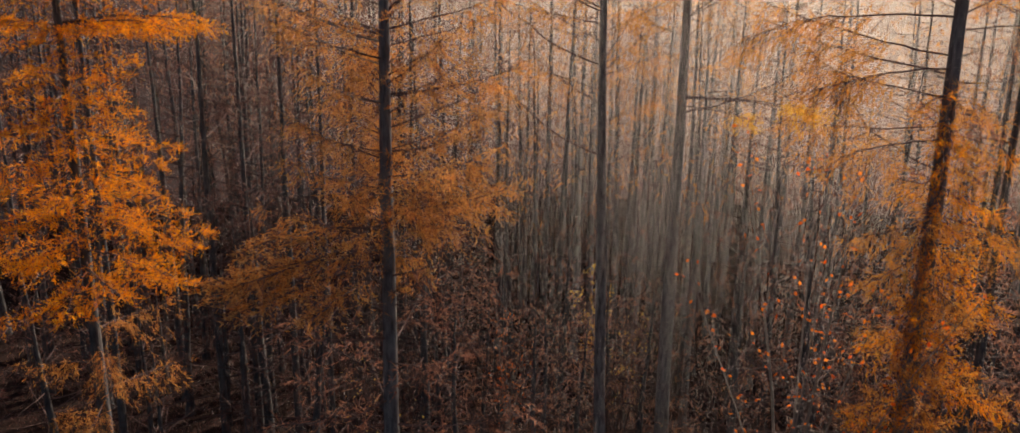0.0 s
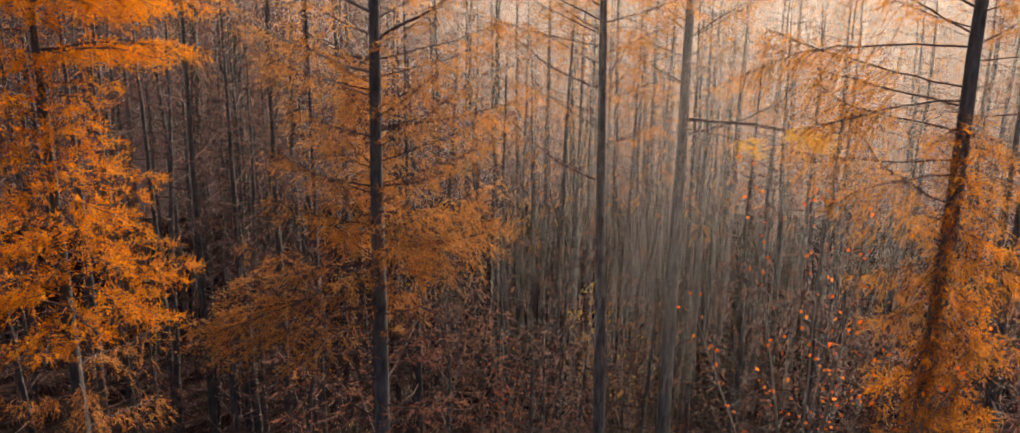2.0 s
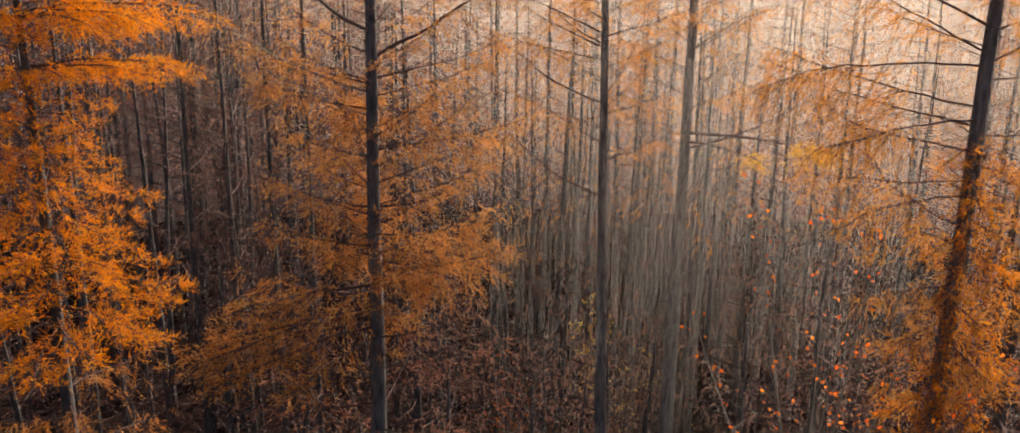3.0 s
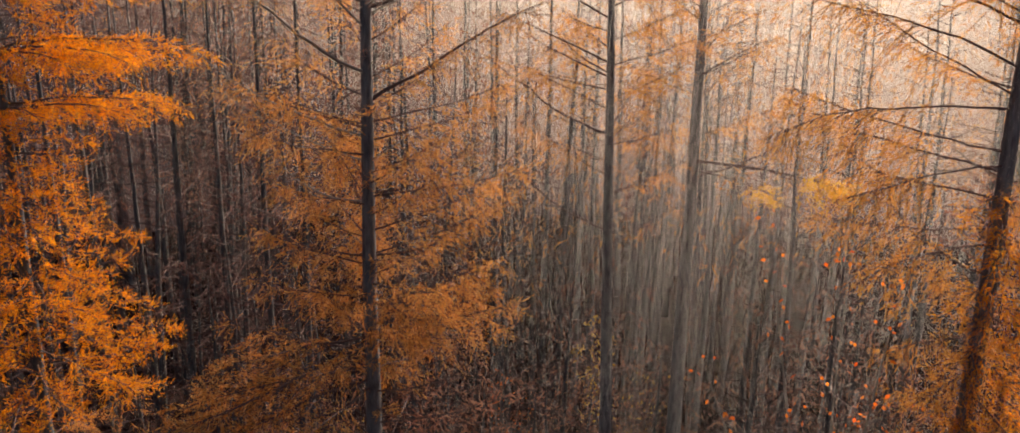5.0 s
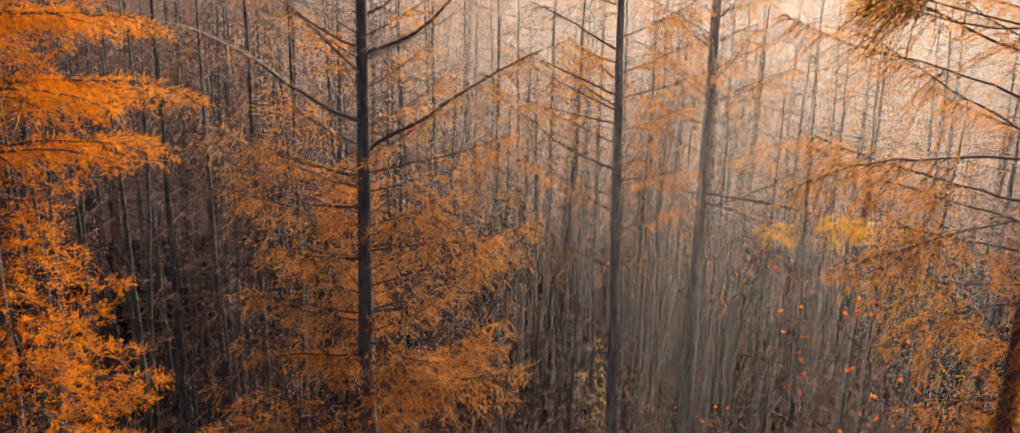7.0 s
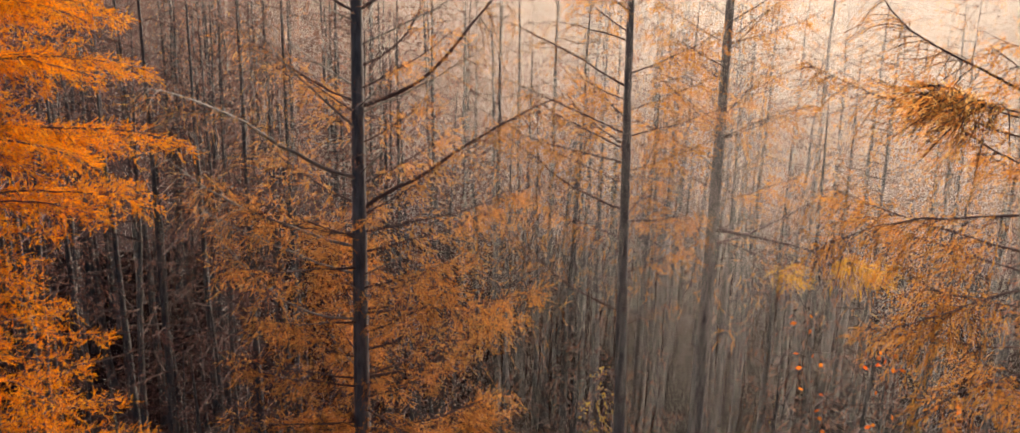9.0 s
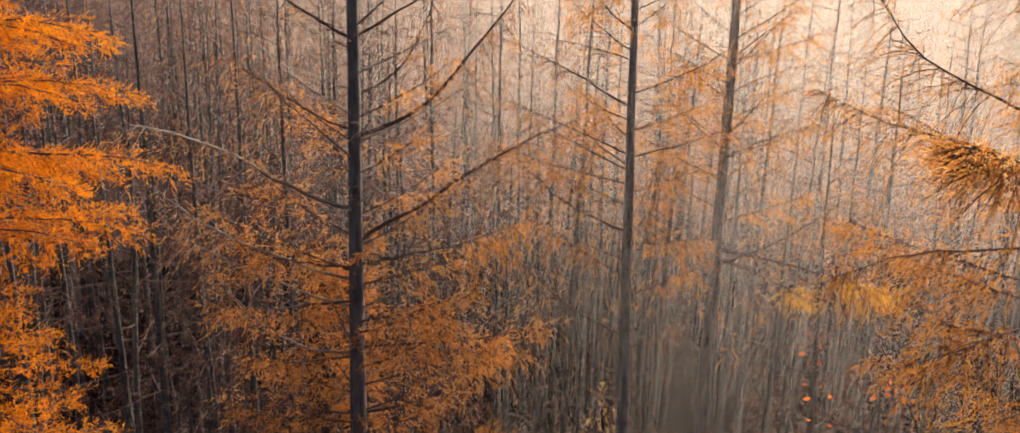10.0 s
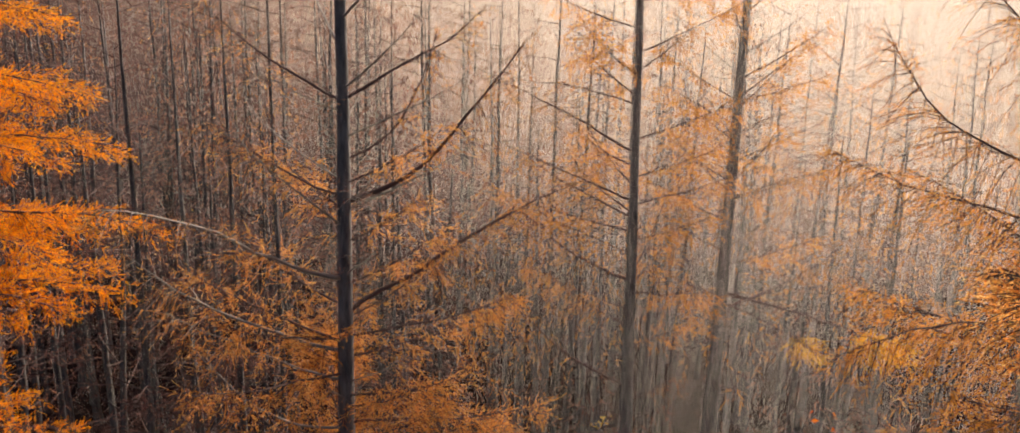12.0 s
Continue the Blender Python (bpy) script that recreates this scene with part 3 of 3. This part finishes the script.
for i, (x, y) in enumerate(scatter(rng, 34, 2.2, sunny_gap)):
    copy_thing(masters[6 if i % 5 == 4 else 5], pose(x, y, ground_z(x, y), rng.normal(0, 1.2), rng.normal(0, 1.2), rng.uniform(0, 360))).scale = (rng.uniform(0.9, 1.3),) * 3
for x, y in scatter(rng, 44, 3.4, lambda r: (r.uniform(-56, 60), r.uniform(74, 92))):
    if math.hypot(x - 2, y - 6) < 94:
        copy_thing(masters[6], pose(x, y, ground_z(x, y), 0, 0, rng.uniform(0, 360))).scale = (rng.uniform(0.8, 1.3),) * 3
spots = scatter(rng, 156, 2.3, ahead)
# unseen trees at the camera's back, added to block the sky
sky_block_spots = scatter(rng, 10, 7.0, unseen_behind)
for i, (x, y) in enumerate(spots + sky_block_spots):
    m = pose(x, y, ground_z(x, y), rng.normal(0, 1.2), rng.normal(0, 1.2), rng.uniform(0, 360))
    # the unseen blockers stand taller than the rest
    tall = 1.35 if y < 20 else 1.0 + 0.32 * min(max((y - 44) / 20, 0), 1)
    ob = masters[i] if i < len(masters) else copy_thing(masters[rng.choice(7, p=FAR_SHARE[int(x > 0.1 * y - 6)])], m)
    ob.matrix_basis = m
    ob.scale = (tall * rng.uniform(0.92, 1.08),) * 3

# Young larches below the tall ones; most have the shade put into their needle colour
young = [far_tree(71, DULL, 1.0, 40, BARK_DARK, "young larch with dull brown needles darkened to stand for shade", 0.06, 11.0, 0.26, "young_larch", "young larches"),
         far_tree(72, DULL, 0.8, 36, BARK_DARK, "young larch with needles darkened to stand for shade", 0.08, 13.0, 0.26, "young_larch", "young larches"),
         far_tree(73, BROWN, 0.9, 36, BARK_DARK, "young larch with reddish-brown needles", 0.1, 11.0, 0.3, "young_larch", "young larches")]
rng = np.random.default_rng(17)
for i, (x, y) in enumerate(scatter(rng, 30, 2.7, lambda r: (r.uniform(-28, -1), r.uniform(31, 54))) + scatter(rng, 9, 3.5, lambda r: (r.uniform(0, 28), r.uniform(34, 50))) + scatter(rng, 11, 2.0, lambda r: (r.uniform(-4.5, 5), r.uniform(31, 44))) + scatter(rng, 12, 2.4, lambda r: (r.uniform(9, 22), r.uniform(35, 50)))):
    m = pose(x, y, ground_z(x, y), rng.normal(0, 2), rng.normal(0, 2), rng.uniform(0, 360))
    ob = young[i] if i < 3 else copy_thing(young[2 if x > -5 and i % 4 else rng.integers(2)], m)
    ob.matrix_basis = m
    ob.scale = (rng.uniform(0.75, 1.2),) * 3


# ---- the undergrowth ----
def sapling(seed, leaf_mat, leafy, stems, height, label, leaf=0.06, low=0.2, wood_mat=None):
    """A young broadleaf tree: several upright stems with fine side twigs and a few leaves."""
    rng = np.random.default_rng(seed)
    tree = tagged(new("sapling"), label, "sapling", "undergrowth")
    for j in range(stems):
        wood, leaves = Geo(), Geo()
        h = height * rng.uniform(0.6, 1.0)
        k = 9
        s = np.linspace(0, 1, k)
        lean = rng.normal(0, 0.16, 2)
        pts = np.stack([lean[0] * h * s ** 1.5 + np.cumsum(rng.normal(0, 0.05, k)), lean[1] * h * s ** 1.5 + np.cumsum(rng.normal(0, 0.05, k)), s * h - 0.1], -1)
        tube(wood, pts, 0.035 * (h / 8) * (1 - s) + 0.006, 5)
        nb = int(h * 4)
        u = low + (1 - low) * rng.random(nb)
        base = np.stack([np.interp(u, s, pts[:, i]) for i in range(3)], -1)
        d = unit(np.concatenate([rng.normal(0, 1, (nb, 2)), rng.uniform(0.3, 1.2, (nb, 1))], 1))
        ln = rng.uniform(0.4, 1.6, nb) * (1.25 - u)
        slivers(wood, base, d, ln, np.full(nb, 0.010), rng)
        who = np.repeat(np.arange(nb), 3)
        f = rng.uniform(0.3, 1.0, (len(who), 1))
        sb = base[who] + d[who] * ln[who][:, None] * f
        sd = unit(d[who] + rng.normal(0, 0.6, (len(who), 3)))
        slivers(wood, sb, sd, rng.uniform(0.15, 0.5, len(who)), np.full(len(who), 0.006), rng)
        stem = part("stem", wood.mesh("stem", wood_mat or TWIG), tree)
        cnt = rng.poisson(leafy, len(who))
        w2 = np.repeat(np.arange(len(who)), cnt)
        if len(w2):
            at = sb[w2] + sd[w2] * rng.uniform(0.05, 0.4, (len(w2), 1))
            wy = unit(rng.normal(size=(len(w2), 3)) + [0, 0, -0.6])
            side = unit(np.cross(wy, unit(rng.normal(size=(len(w2), 3)))))
            L, W = leaf * rng.uniform(0.7, 1.3, (len(w2), 1)), leaf * 0.35
            v = np.stack([at, at + wy * L * 0.5 + side * W, at + wy * L, at + wy * L * 0.5 - side * W], 1).reshape(-1, 3)
            q = np.arange(len(w2))[:, None] * 4
            leaves.add(v, np.concatenate([q + [0, 1, 2], q + [0, 2, 3]]))
            tagged(part("leaves", leaves.mesh("leaves", leaf_mat), stem), kind="stuff")
    return tree


# The first bush carries its shade in the dark leaf colour
bushes = [sapling(81, DULL, 1.2, 6, 8, "thicket of bare brown stems with leaves darkened to stand for shade", 0.07), sapling(82, RUST, 0.35, 7, 7, "upright bare saplings with few rusty leaves", 0.06),
          sapling(83, YELLOW, 0.2, 6, 9, "slender saplings with few yellow leaves", 0.07)]
rng = np.random.default_rng(9)
for i, (x, y) in enumerate(scatter(rng, 36, 2.3, lambda r: (r.uniform(-26, 28), r.uniform(30, 50)))):
    m = pose(x, y, ground_z(x, y), 0, 0, rng.uniform(0, 360))
    if i < 3:
        bushes[i].matrix_basis = m
    else:
        ob = copy_thing(bushes[rng.choice(3, p=[0.6, 0.3, 0.1])], m)
        ob.scale = (rng.uniform(0.7, 1.3),) * 3


# Broadleaf saplings that stand out
for name_seed, mat, leafy, stems, height, x, y, leaf, label in [(91, RED, 0.22, 9, 19.0, 10.0, 27.4, 0.16, "tall bare saplings with a few glowing red leaves"), (92, YELLOW, 1.8, 5, 8.0, 3.9, 48.6, 0.14, "sapling with glowing yellow leaves beside a larch"),
                                                                 (93, RED, 0.5, 6, 8.0, -0.6, 40.0, 0.12, "low sapling with orange-red leaves"), (94, YELLOW, 0.5, 6, 9.0, 5.6, 43.0, 0.12, "sapling with sparse yellow leaves")]:
    sapling(name_seed, mat, leafy, stems, height, label, leaf, 0.5 if height > 15 else 0.2, TWIG_PALE).location = (x, y, ground_z(x, y))

# ---- the mist, built from slivers ----
def make_haze_slivers():
    """Hair-fine upright pale slivers that imitate haze, denser high up and towards the sunny side."""
    rng = np.random.default_rng(5)
    count = 680000
    y = 23 + 69 * rng.random(count) ** 0.8
    x = rng.uniform(-0.75, 0.72, count) * y
    z = rng.uniform(4, 44, count)
    # sliver density shapes the haze glow: most towards the sun and high up
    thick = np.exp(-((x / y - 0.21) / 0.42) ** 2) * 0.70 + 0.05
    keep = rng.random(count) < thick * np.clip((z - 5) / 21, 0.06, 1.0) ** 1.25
    at = np.stack([x, y, z], -1)[keep]
    m = len(at)
    turn = radians(-SUN_AZ) + rng.normal(0, 0.4, m)
    side = np.stack([np.cos(turn), np.sin(turn), np.zeros(m)], -1)
    way = unit(np.stack([rng.normal(0.06, 0.12, m), np.zeros(m), np.ones(m)], -1))
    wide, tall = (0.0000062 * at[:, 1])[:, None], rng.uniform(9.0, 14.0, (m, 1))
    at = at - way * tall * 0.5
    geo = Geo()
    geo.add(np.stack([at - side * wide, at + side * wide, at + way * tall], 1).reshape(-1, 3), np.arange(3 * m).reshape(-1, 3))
    tagged(new("mist", geo.mesh("mist", MIST)), "hair-fine pale slivers standing in for sunlit haze among the trees", "mist", kind="stuff")


make_haze_slivers()
